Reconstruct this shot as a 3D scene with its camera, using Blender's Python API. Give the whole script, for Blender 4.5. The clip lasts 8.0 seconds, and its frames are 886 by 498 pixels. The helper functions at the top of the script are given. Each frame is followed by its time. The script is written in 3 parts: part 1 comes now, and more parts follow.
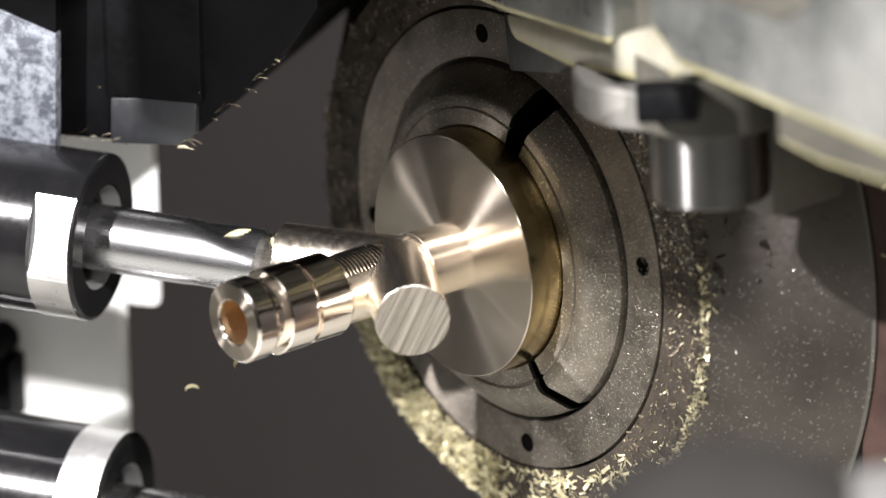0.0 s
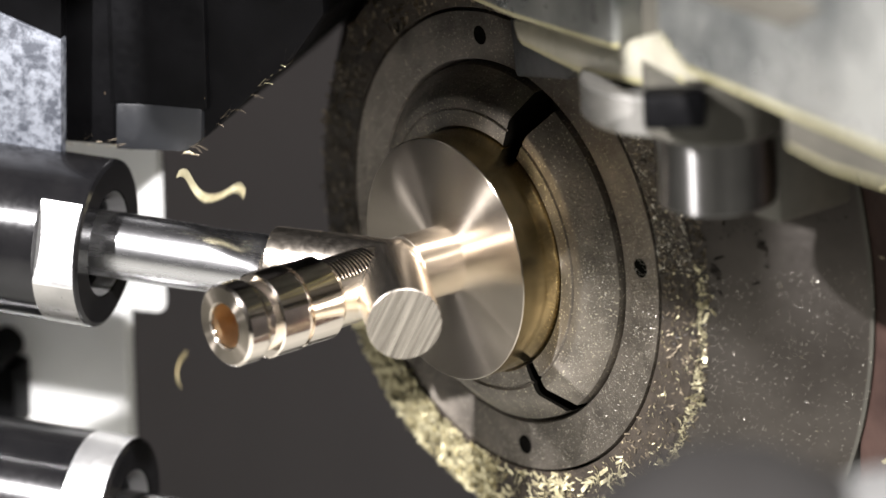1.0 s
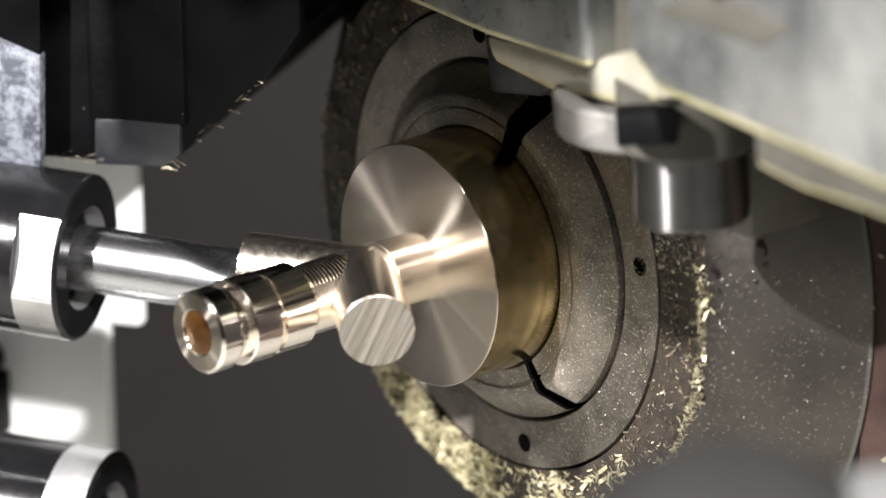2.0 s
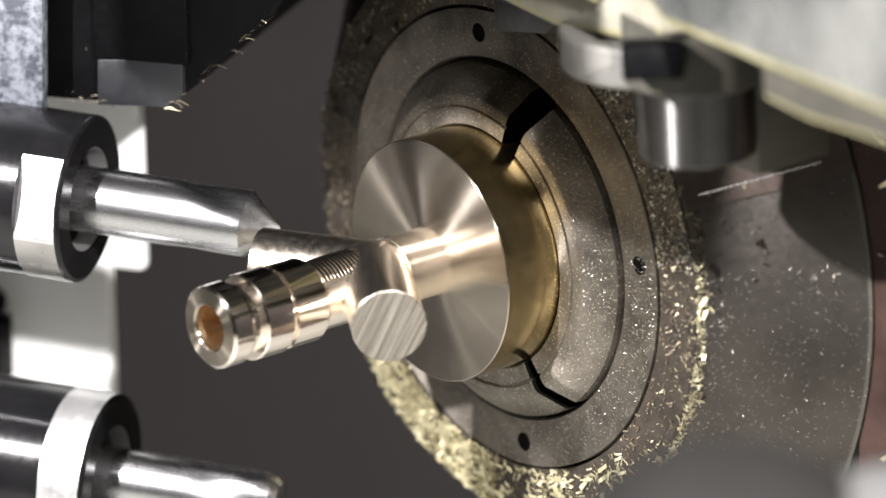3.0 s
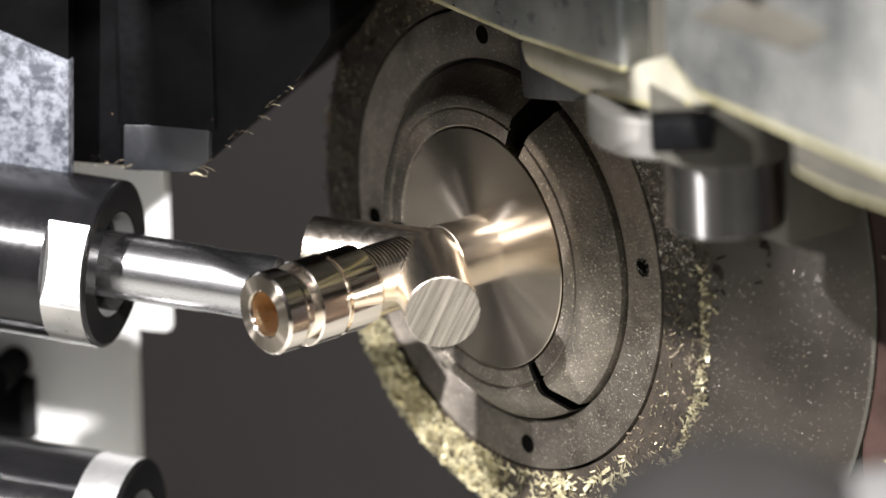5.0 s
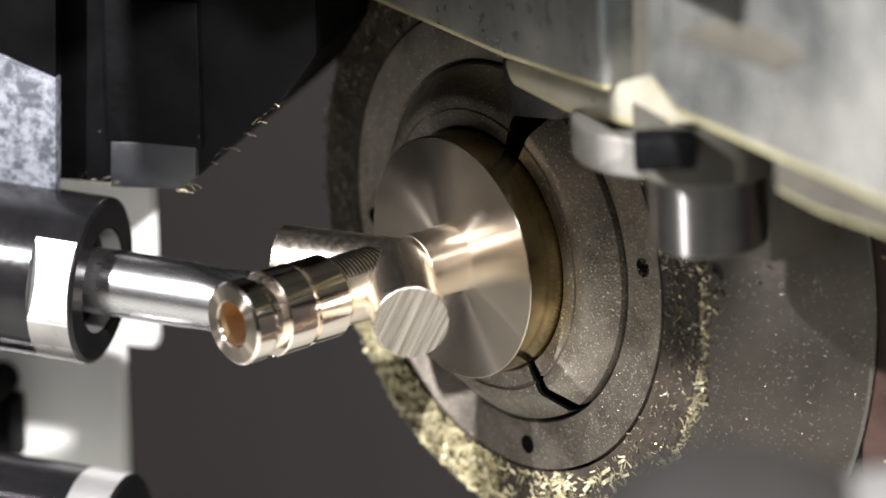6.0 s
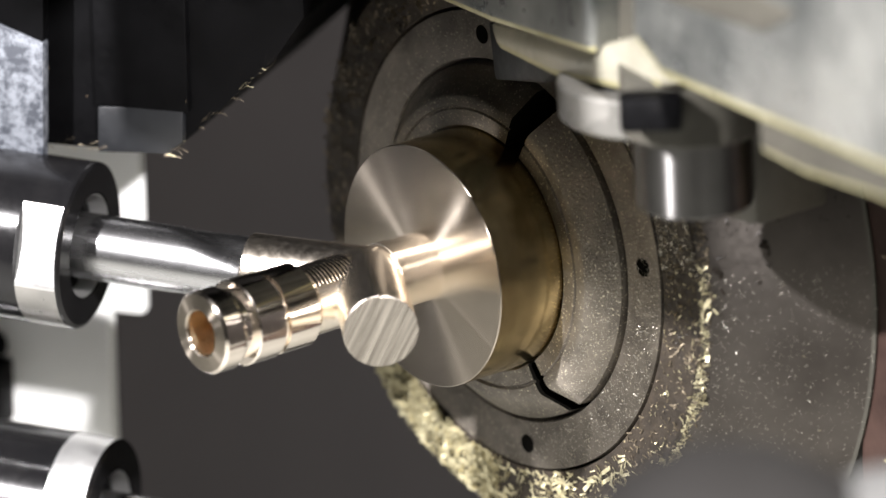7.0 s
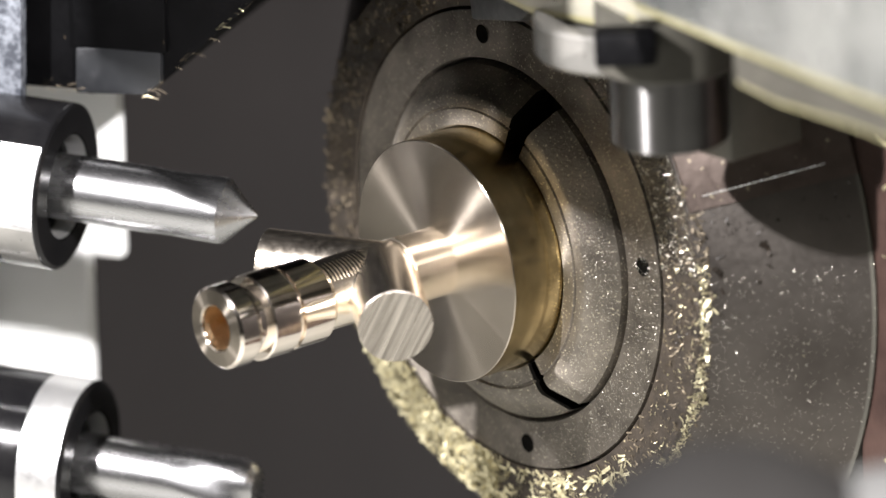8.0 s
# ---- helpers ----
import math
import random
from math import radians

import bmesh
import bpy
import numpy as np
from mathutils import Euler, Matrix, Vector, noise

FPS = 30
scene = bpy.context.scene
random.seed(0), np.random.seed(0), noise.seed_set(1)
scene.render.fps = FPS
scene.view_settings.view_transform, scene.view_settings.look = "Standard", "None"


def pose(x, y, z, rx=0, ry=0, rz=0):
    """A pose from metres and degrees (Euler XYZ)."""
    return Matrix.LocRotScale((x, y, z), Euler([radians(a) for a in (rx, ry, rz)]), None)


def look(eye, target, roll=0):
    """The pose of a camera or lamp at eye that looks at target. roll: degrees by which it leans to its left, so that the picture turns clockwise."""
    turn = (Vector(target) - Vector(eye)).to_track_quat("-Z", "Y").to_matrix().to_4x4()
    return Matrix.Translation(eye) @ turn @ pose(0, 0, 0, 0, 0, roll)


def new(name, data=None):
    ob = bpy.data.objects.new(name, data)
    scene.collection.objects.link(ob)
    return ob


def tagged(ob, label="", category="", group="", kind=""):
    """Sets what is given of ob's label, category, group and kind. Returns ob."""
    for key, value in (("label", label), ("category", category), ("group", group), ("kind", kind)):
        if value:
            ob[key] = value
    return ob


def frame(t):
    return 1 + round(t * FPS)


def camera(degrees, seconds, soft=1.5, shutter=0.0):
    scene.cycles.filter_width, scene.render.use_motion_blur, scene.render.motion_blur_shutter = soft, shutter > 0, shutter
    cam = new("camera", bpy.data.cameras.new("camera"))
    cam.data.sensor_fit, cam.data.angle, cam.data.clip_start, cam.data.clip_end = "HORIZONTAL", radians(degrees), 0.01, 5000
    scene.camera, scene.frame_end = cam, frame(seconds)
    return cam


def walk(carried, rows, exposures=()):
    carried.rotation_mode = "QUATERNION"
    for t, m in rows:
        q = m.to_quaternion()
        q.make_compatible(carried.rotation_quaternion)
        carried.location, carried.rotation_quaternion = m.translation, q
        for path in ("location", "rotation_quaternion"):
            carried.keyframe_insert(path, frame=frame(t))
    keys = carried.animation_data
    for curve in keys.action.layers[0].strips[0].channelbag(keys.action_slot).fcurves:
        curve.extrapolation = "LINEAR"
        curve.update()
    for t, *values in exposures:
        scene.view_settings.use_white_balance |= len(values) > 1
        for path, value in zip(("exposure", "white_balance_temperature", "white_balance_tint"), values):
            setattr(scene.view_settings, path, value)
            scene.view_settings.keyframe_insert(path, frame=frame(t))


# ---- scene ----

# ---------------------------------------------------------------- camera
# World: x along the spindle axis towards the nose of the work, z up, origin on the spindle axis. Lengths below are in millimetres.
MM = 0.001


def at(x, y, z, rx=0, ry=0, rz=0):
    """A pose from millimetres and degrees."""
    return pose(x * MM, y * MM, z * MM, rx, ry, rz)


cam = camera(8.967, 8.0, soft=1.5, shutter=0.4)
cam.data.dof.use_dof = True
cam.data.dof.focus_distance = 0.722
cam.data.dof.aperture_fstop = 15.0

EYE = (427.48, 540.98, 231.36)
# tiny shake of the tripod: seconds, yaw, pitch in degrees
SHAKE = [(0, -0.002, -0.010), (0.5, -0.010, -0.008), (1, -0.023, 0.008), (1.5, -0.027, 0.002), (3, -0.036, -0.019), (3.5, -0.010, -0.008), (4, -0.004, -0.006), (4.5, 0.000, -0.002), (6, 0.000, 0.006), (6.5, 0.000, 0.000), (7, 0.000, 0.000), (7.5, 0.000, 0.000), (8, 0.000, -0.004)]
walk(cam, [(t, at(*EYE, 71.514, 2.715, 140.869) @ pose(0, 0, 0, p, y, 0)) for t, y, p in SHAKE])

# ---------------------------------------------------------------- light
world = bpy.data.worlds.new("machine_interior")
scene.world = world
world.use_nodes = True
world.node_tree.nodes["Background"].inputs[0].default_value = (0.9, 0.95, 1.0, 1)
world.node_tree.nodes["Background"].inputs[1].default_value = 0.01


def area_lamp(name, eye, target, power, size, colour):
    data = bpy.data.lights.new(name, "AREA")
    data.shape, data.size, data.energy, data.color = "DISK", size * MM, power, colour
    ob = new(name, data)
    ob.matrix_world = look([c * MM for c in eye], [c * MM for c in target])
    return ob


# two work lamps of the machine: one high in front of the spindle nose, one on the door side that grazes its face
area_lamp("front_lamp", (480, 28, 350), (0, 0, 0), 20.0, 16, (1.0, 0.968, 0.985))
area_lamp("side_lamp", (118, 336, 223), (0, 0, 5), 7.5, 15, (1.0, 0.96, 0.965))
scene.view_settings.exposure = -0.25


# ---------------------------------------------------------------- materials
def node_material(name):
    m = bpy.data.materials.new(name)
    m.use_nodes = True
    nt = m.node_tree
    return m, nt, nt.nodes["Principled BSDF"]


def noise_node(nt, scale, detail=4.0, stretch=None, rough=0.6):
    tc = nt.nodes.new("ShaderNodeTexCoord")
    mp = nt.nodes.new("ShaderNodeMapping")
    mp.inputs["Scale"].default_value = stretch or (1, 1, 1)
    n = nt.nodes.new("ShaderNodeTexNoise")
    n.inputs["Scale"].default_value, n.inputs["Detail"].default_value, n.inputs["Roughness"].default_value = scale, detail, rough
    nt.links.new(tc.outputs["Object"], mp.inputs["Vector"])
    nt.links.new(mp.outputs["Vector"], n.inputs["Vector"])
    return n.outputs["Fac"]


def ramp(nt, fac, stops):
    r = nt.nodes.new("ShaderNodeValToRGB")
    e = r.color_ramp.elements
    while len(e) < len(stops):
        e.new(0.5)
    for k, (p, c) in zip(e, stops):
        k.position, k.color = p, (*c, 1) if len(c) == 3 else c
    nt.links.new(fac, r.inputs["Fac"])
    return r.outputs["Color"]


def surface(name, c0, c1, rough0, rough1, metal, scale, bump=0.0, bump_scale=None, stretch=None, aniso=0.0, turn=0.0, axis="X", specks=None, spec=0.5, stops=(0.3, 0.7)):
    """A two-scale surface: colour and roughness drift between two values, fine relief on top.
    specks: (colour, scale, threshold) of bright or dark grains lying on it."""
    m, nt, b = node_material(name)
    big = noise_node(nt, scale, 5.0, stretch)
    col = ramp(nt, big, [(stops[0], c0), (stops[1], c1)])
    if specks:
        c, s, th = specks
        f = ramp(nt, noise_node(nt, s, 2.0), [(th, (0, 0, 0)), (th + 0.04, (1, 1, 1))])
        mix = nt.nodes.new("ShaderNodeMixRGB")
        nt.links.new(f, mix.inputs[0])
        nt.links.new(col, mix.inputs[1])
        mix.inputs[2].default_value = (*c, 1)
        col = mix.outputs[0]
    nt.links.new(col, b.inputs["Base Color"])
    fine = noise_node(nt, bump_scale or scale * 9, 6.0, stretch)
    rr = ramp(nt, fine, [(0.3, (rough0,) * 3), (0.7, (rough1,) * 3)])
    nt.links.new(rr, b.inputs["Roughness"])
    b.inputs["Metallic"].default_value = metal
    b.inputs["Specular IOR Level"].default_value = spec
    if aniso:
        b.inputs["Anisotropic"].default_value, b.inputs["Anisotropic Rotation"].default_value = aniso, turn
        tg = nt.nodes.new("ShaderNodeTangent")
        tg.direction_type, tg.axis = "RADIAL", axis
        nt.links.new(tg.outputs[0], b.inputs["Tangent"])
    if bump:
        bp = nt.nodes.new("ShaderNodeBump")
        bp.inputs["Strength"].default_value, bp.inputs["Distance"].default_value = bump, 0.0002
        nt.links.new(fine, bp.inputs["Height"])
        nt.links.new(bp.outputs[0], b.inputs["Normal"])
    return m


def second_lobe(m, rough, share):
    """Coarser turning marks on top of the fine ones: a wider highlight across the grooves."""
    nt = m.node_tree
    b = nt.nodes["Principled BSDF"]
    c = nt.nodes.new("ShaderNodeBsdfPrincipled")
    c.inputs["Roughness"].default_value, c.inputs["Metallic"].default_value = rough, 1.0
    c.inputs["Anisotropic"].default_value = 0.97
    for k in ("Base Color", "Tangent"):
        nt.links.new(b.inputs[k].links[0].from_socket, c.inputs[k])
    mix = nt.nodes.new("ShaderNodeMixShader")
    mix.inputs[0].default_value = share
    nt.links.new(b.outputs[0], mix.inputs[1])
    nt.links.new(c.outputs[0], mix.inputs[2])
    nt.links.new(mix.outputs[0], nt.nodes["Material Output"].inputs["Surface"])


BRASS_A, BRASS_B = (0.36, 0.315, 0.26), (0.44, 0.39, 0.325)
brass_face = surface("turned_brass_face", BRASS_A, BRASS_B, 0.22, 0.25, 1.0, 60, 0.0, 400, aniso=0.99, turn=0.25)
second_lobe(brass_face, 0.45, 0.06)
brass_bar = surface("drawn_brass_bar", (0.46, 0.36, 0.19), (0.60, 0.49, 0.27), 0.15, 0.24, 1.0, 120, 0.01, 900, (3, 1, 1))
brass_fine = surface("fine_turned_brass", (0.88, 0.79, 0.68), (0.92, 0.84, 0.75), 0.07, 0.14, 1.0, 200, 0.008, 1200)
brass_wye = surface("milled_brass_body", (0.86, 0.77, 0.64), (0.92, 0.83, 0.71), 0.19, 0.27, 1.0, 200, 0.004, 1200)
brass_milled = surface("milled_brass", (0.24, 0.215, 0.185), (0.72, 0.66, 0.58), 0.22, 0.36, 1.0, 130, 0.2, 420, (1, 9, 0.3), stops=(0.36, 0.66))
brass_bore = surface("drilled_brass_bore", (0.64, 0.46, 0.27), (0.74, 0.56, 0.35), 0.25, 0.4, 1.0, 500, 0.1)
brass_chip = surface("brass_chip", (0.36, 0.32, 0.19), (0.66, 0.61, 0.41), 0.35, 0.6, 0.8, 400, 0.1)
chip_pale = surface("pale_metal_speck", (0.45, 0.43, 0.37), (0.62, 0.59, 0.50), 0.3, 0.5, 1.0, 400, 0.1)
chip_dull = surface("oily_brown_chip", (0.065, 0.052, 0.035), (0.19, 0.155, 0.105), 0.4, 0.65, 0.6, 400, 0.1)
oil_chip = surface("black_oily_chip", (0.008, 0.006, 0.004), (0.03, 0.022, 0.015), 0.35, 0.6, 0.2, 400, 0.1)
steel_ring = surface("worn_ground_steel", (0.10, 0.088, 0.074), (0.27, 0.24, 0.205), 0.42, 0.56, 0.95, 160, 0.5, 2600, aniso=0.8, turn=0.25, specks=((0.6, 0.55, 0.44), 3300, 0.64))
steel_bush = surface("polished_bush_steel", (0.11, 0.098, 0.083), (0.28, 0.25, 0.21), 0.42, 0.55, 0.95, 180, 0.5, 2600, aniso=0.7, turn=0.25, specks=((0.6, 0.55, 0.42), 3200, 0.63))
steel_cone = surface("dark_oiled_housing", (0.06, 0.053, 0.047), (0.115, 0.103, 0.092), 0.36, 0.46, 0.95, 60, 0.04, 1200, aniso=0.5, specks=((0.5, 0.45, 0.3), 1400, 0.76))
brown_cover = surface("brown_oily_cover", (0.075, 0.057, 0.048), (0.16, 0.128, 0.11), 0.34, 0.48, 0.8, 90, 0.2, 900, specks=((0.4, 0.35, 0.24), 1200, 0.7))
steel_crust = surface("chip_crusted_steel", (0.013, 0.010, 0.007), (0.045, 0.034, 0.023), 0.45, 0.8, 0.3, 300, 1.0, 700, specks=((0.3, 0.25, 0.15), 1100, 0.69))
steel_black = surface("black_oxide_steel", (0.0008, 0.0008, 0.0009), (0.0022, 0.0022, 0.0025), 0.45, 0.65, 0.0, 120, 0.25, 900, spec=0.05, specks=((0.1, 0.075, 0.05), 800, 0.76))
steel_grey = surface("oiled_dark_grey_steel", (0.005, 0.0055, 0.0065), (0.010, 0.011, 0.0125), 0.4, 0.5, 0.05, 120, 0.2, 900)
steel_nut = surface("black_collet_nut", (0.003, 0.003, 0.0034), (0.007, 0.0068, 0.007), 0.14, 0.2, 0.0, 150, 0.01, spec=0.35)
steel_bright = surface("bright_ground_steel", (0.60, 0.60, 0.60), (0.72, 0.72, 0.71), 0.2, 0.32, 1.0, 200, 0.05, 1500, (0.2, 1, 1))
steel_flat = surface("ground_flat", (0.58, 0.58, 0.575), (0.68, 0.68, 0.67), 0.3, 0.45, 0.9, 200, 0.1, 1500)
cutter_steel = surface("dark_polished_cutter_steel", (0.11, 0.107, 0.103), (0.15, 0.146, 0.141), 0.29, 0.33, 1.0, 150, 0.0, 1500, aniso=0.99, turn=0.25)
carbide = surface("ground_carbide", (0.36, 0.36, 0.365), (0.45, 0.45, 0.45), 0.24, 0.29, 1.0, 200, 0.004, 1500, (0.2, 1, 1))
plate_mottled = surface("mottled_scraped_plate", (0.035, 0.039, 0.048), (0.145, 0.156, 0.175), 0.4, 0.6, 0.3, 700, 0.4, 1500, stops=(0.4, 0.62))
housing_white = surface("pale_spindle_housing", (0.74, 0.75, 0.74), (0.82, 0.83, 0.82), 0.35, 0.5, 0.1, 60, 0.05)
holder_alloy = surface("grey_white_holder_metal", (0.05, 0.056, 0.055), (0.25, 0.252, 0.234), 0.2, 0.5, 0.5, 34, 0.1, stops=(0.36, 0.66))
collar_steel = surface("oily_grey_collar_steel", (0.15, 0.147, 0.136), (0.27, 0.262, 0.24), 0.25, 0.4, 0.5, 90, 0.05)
holder_cream = surface("cream_yellow_edge", (0.25, 0.225, 0.10), (0.47, 0.44, 0.27), 0.3, 0.5, 0.4, 60, 0.1)
foot_metal = surface("pale_cream_metal", (0.22, 0.205, 0.15), (0.5, 0.48, 0.39), 0.25, 0.5, 0.4, 45, 0.1)
holder_dark = surface("oily_grey_brown_and_pocket_shade", (0.05, 0.047, 0.038), (0.085, 0.08, 0.065), 0.4, 0.6, 0.3, 60, 0.1)
wall_paint = surface("oily_machine_panel", (0.0135, 0.0116, 0.011), (0.018, 0.0155, 0.0147), 0.45, 0.6, 0.0, 20, 0.1)
dark_panel = surface("black_sheet_panel", (0.018, 0.018, 0.017), (0.03, 0.03, 0.028), 0.5, 0.7, 0.0, 20, 0.1, spec=0.2)
panel_paint = surface("pale_grey_enclosure_paint", (0.125, 0.125, 0.118), (0.155, 0.155, 0.146), 0.45, 0.6, 0.0, 20, 0.1)
tray_paint = surface("grey_tray_enamel", (0.26, 0.26, 0.235), (0.34, 0.34, 0.31), 0.4, 0.6, 0.0, 12, 0.2)
rust_panel = surface("rust_brown_oily_panel", (0.02, 0.011, 0.009), (0.05, 0.03, 0.024), 0.45, 0.6, 0.0, 100, 0.4, spec=0.2)
grey_plastic = surface("grey_hose_rubber", (0.007, 0.0065, 0.006), (0.010, 0.0095, 0.009), 0.6, 0.65, 0.0, 60, 0.1, spec=0.1)
white_plastic = surface("white_hose_fitting", (0.05, 0.05, 0.048), (0.065, 0.065, 0.063), 0.4, 0.55, 0.0, 60, 0.1)
# shade of holes, slots and recesses, put into the colour
black_void = surface("black_recess_shade", (0.001, 0.0009, 0.0008), (0.003, 0.0027, 0.002), 0.7, 0.9, 0.0, 200, 0.3, spec=0.02)


# ---------------------------------------------------------------- mesh helpers
def part(name, bm, material, parent=None, label="", smooth=35, m=None):
    """Links a bmesh, built in millimetres, as one mesh object."""
    bmesh.ops.recalc_face_normals(bm, faces=bm.faces)
    bmesh.ops.scale(bm, vec=(MM, MM, MM), verts=bm.verts)
    me = bpy.data.meshes.new(name)
    bm.to_mesh(me)
    bm.free()
    for mat in material if isinstance(material, (list, tuple)) else (material,):
        me.materials.append(mat)
    if smooth:
        me.polygons.foreach_set("use_smooth", [True] * len(me.polygons))
        me.set_sharp_from_angle(angle=radians(smooth))
    ob = new(name, me)
    if parent:
        ob.parent = parent
    if m:
        ob.matrix_basis = m
    if label:
        ob["label"] = label
    return ob


def thing(name, label, category, group="", kind="", m=None):
    ob = new(name)
    ob.empty_display_size = 0.005
    if m:
        ob.matrix_basis = m
    return tagged(ob, label, category, group, kind)


def lathe(profile, seg=96, closed=False, start=0.0, sweep=360.0, bm=None):
    """Turns (x, r) pairs about the x axis. Zero radii close with a pole; closed joins the last to the first."""
    bm = bm or bmesh.new()
    full = abs(sweep - 360) < 1e-6
    n = seg if full else seg + 1
    rings = []
    for x, r in profile:
        if r < 1e-6:
            rings.append([bm.verts.new((x, 0, 0))])
        else:
            rings.append([bm.verts.new((x, r * math.cos(radians(start + sweep * k / seg)), r * math.sin(radians(start + sweep * k / seg)))) for k in range(n)])
    pairs = list(zip(rings, rings[1:]))
    if closed:
        pairs.append((rings[-1], rings[0]))
    for p, q in pairs:
        for k in range(seg):
            j = (k + 1) % n
            loop = [p[k % len(p)], p[j % len(p)], q[j % len(q)], q[k % len(q)]]
            uniq = list(dict.fromkeys(loop))
            if len(uniq) > 2:
                bm.faces.new(uniq)
    if closed and not full:
        bm.faces.new([r[0] for r in rings])
        bm.faces.new([r[-1] for r in reversed(rings)])
    return bm


def box(x0, x1, y0, y1, z0, z1, bevel=0.3, bm=None, seg=2):
    bm = bm or bmesh.new()
    made = bmesh.ops.create_cube(bm, size=1)["verts"]
    for v in made:
        v.co = Vector(((x0 + x1) / 2 + v.co.x * (x1 - x0), (y0 + y1) / 2 + v.co.y * (y1 - y0), (z0 + z1) / 2 + v.co.z * (z1 - z0)))
    if bevel:
        edges = list({e for v in made for e in v.link_edges})
        bmesh.ops.bevel(bm, geom=edges, offset=bevel, segments=seg, affect="EDGES", profile=0.5)
    return bm


def prism(outline, y0, y1, bevel=0.3):
    """An outline in x and z, extruded along y."""
    bm = bmesh.new()
    f = bm.faces.new([bm.verts.new((x, y0, z)) for x, z in outline])
    top = bmesh.ops.extrude_face_region(bm, geom=[f])["geom"]
    bmesh.ops.translate(bm, vec=(0, y1 - y0, 0), verts=[v for v in top if isinstance(v, bmesh.types.BMVert)])
    if bevel:
        bmesh.ops.bevel(bm, geom=bm.edges[:], offset=bevel, segments=2, affect="EDGES", profile=0.5)
    return bm


UP_AXIS = Matrix.Rotation(radians(-90), 4, "Y")   # turns the lathe's x axis upwards


# ---------------------------------------------------------------- the enclosure
def enclosure():
    back = part("wall_back", box(-230, -200, -620, 700, -420, 620, 0), wall_paint)
    tagged(back, "dark grey oily machine panel behind the spindle", "wall", kind="structure")
    for name, b in (("wall_side", (-200, 900, -650, -620, -420, 620)), ("wall_door", (-200, 900, 700, 730, -420, 620)), ("wall_front", (900, 930, -620, 700, -420, 620))):
        tagged(part(name, box(*b, 0), dark_panel if name == "wall_side" else panel_paint), "dark grey sheet metal machine enclosure", "wall", kind="structure")
    tagged(part("floor", box(-200, 900, -620, 700, -450, -420, 0), wall_paint), "dark oily floor of the machine bed", "floor", kind="structure")
    tagged(part("chip_tray", box(-199, 900, -600, 700, -200, -190, 1), tray_paint), "grey enamelled chip tray under the tools", "tray", kind="structure")
    tagged(part("ceiling", box(-200, 900, -620, 700, 620, 650, 0), wall_paint), "dark grey sheet metal enclosure roof", "ceiling", kind="structure")


def rust_plate():
    p = part("back_plate", box(-27.4, -24.4, 50, 78, -70, 48, 0.6), rust_panel)
    tagged(p, "rust-brown oily back plate strewn with brass chips", "plate", kind="structure")


enclosure()
rust_plate()


# ---------------------------------------------------------------- spindle nose
def spindle():
    s = thing("spindle_nose", "dark steel lathe spindle nose crusted with brass chips", "spindle")
    part("housing", lathe([(-9.2, 37.9), (-24.0, 53.75), (-200, 53.75)], 160), steel_cone, s, "dark oiled conical housing")
    part("upper_cover", lathe([(-9.3, 38.3), (-23.9, 54.0), (-60, 54.0), (-60, 53.76), (-24.1, 53.77), (-9.3, 37.95)], 48, True, start=18, sweep=80), brown_cover, s, "brown oily cover on the upper half of the cone")
    b = radians(20.5)
    seam = box(-0.1, 0.1, -0.22, 0.22, -0.4, 15.5, 0.08)
    up = Vector((-16, 17.1 * math.cos(b), 17.1 * math.sin(b)))
    part("cover_edge", seam, steel_bright, s, "thin bright strip along the edge of the cover", m=at(-11.0, 39.9 * math.cos(b), 39.9 * math.sin(b)) @ up.to_track_quat("Z", "X").to_matrix().to_4x4())
    part("rim_edge", lathe([(-23.75, 53.5), (-24.05, 53.9), (-24.35, 53.85)], 160), holder_dark, s, "bright worn rim of the housing")
    part("flange", lathe([(-22, 31.05), (-9.1, 31.05), (-8.95, 31.15), (-8.95, 37.6), (-9.3, 38.0), (-22, 38.0)], 160, True), steel_crust, s, "flange caked with brass chips")
    # clamping ring with four pin holes, flat discs painted black for the shade inside
    ring = part("clamping_ring", lathe([(-20, 24.2), (-9.2, 24.2), (-8.9, 24.4), (-8.9, 30.5), (-8.95, 30.6), (-20, 30.65)], 192, True), steel_ring, s, "worn ground steel ring with pin holes")
    for k in range(4):
        b = radians(5.7 + 90 * k)
        hole = lathe([(-8.86, 0), (-8.86, 1.25)], 24)
        part("pin_hole", hole, black_void, ring, m=at(0, 27.5 * math.cos(b), 27.5 * math.sin(b)))
    # three-jaw guide bush, split by slots
    prof = [(-30, 16.2), (-5.1, 16.2), (-4.9, 16.4), (-4.9, 18.4), (-5.2, 18.55), (-5.2, 18.75), (-4.9, 18.9), (-4.95, 20.0), (-5.15, 20.5), (-8.4, 23.6), (-9.6, 23.75), (-30, 23.75)]
    # the slot at the top is worn wider than the other two
    for a, b in ((69, 181), (187, 301), (307, 419)):
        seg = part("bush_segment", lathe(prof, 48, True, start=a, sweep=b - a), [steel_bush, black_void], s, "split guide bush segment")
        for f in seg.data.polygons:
            f.material_index = 1 if len(f.vertices) > 4 else 0   # slot walls painted black for the shade in the slots
    # black backing stands for the shade deep in the slots
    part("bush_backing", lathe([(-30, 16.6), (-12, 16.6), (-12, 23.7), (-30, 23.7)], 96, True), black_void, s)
    return s


spindle()


# ---------------------------------------------------------------- the work: brass bar with a milled wye fitting on its end
def smooth_union(d, k):
    out = d[0]
    for e in d[1:]:
        h = np.clip(0.5 + 0.5 * (e - out) / k, 0, 1)
        out = e * (1 - h) + out * h - k * h * (1 - h)
    return out


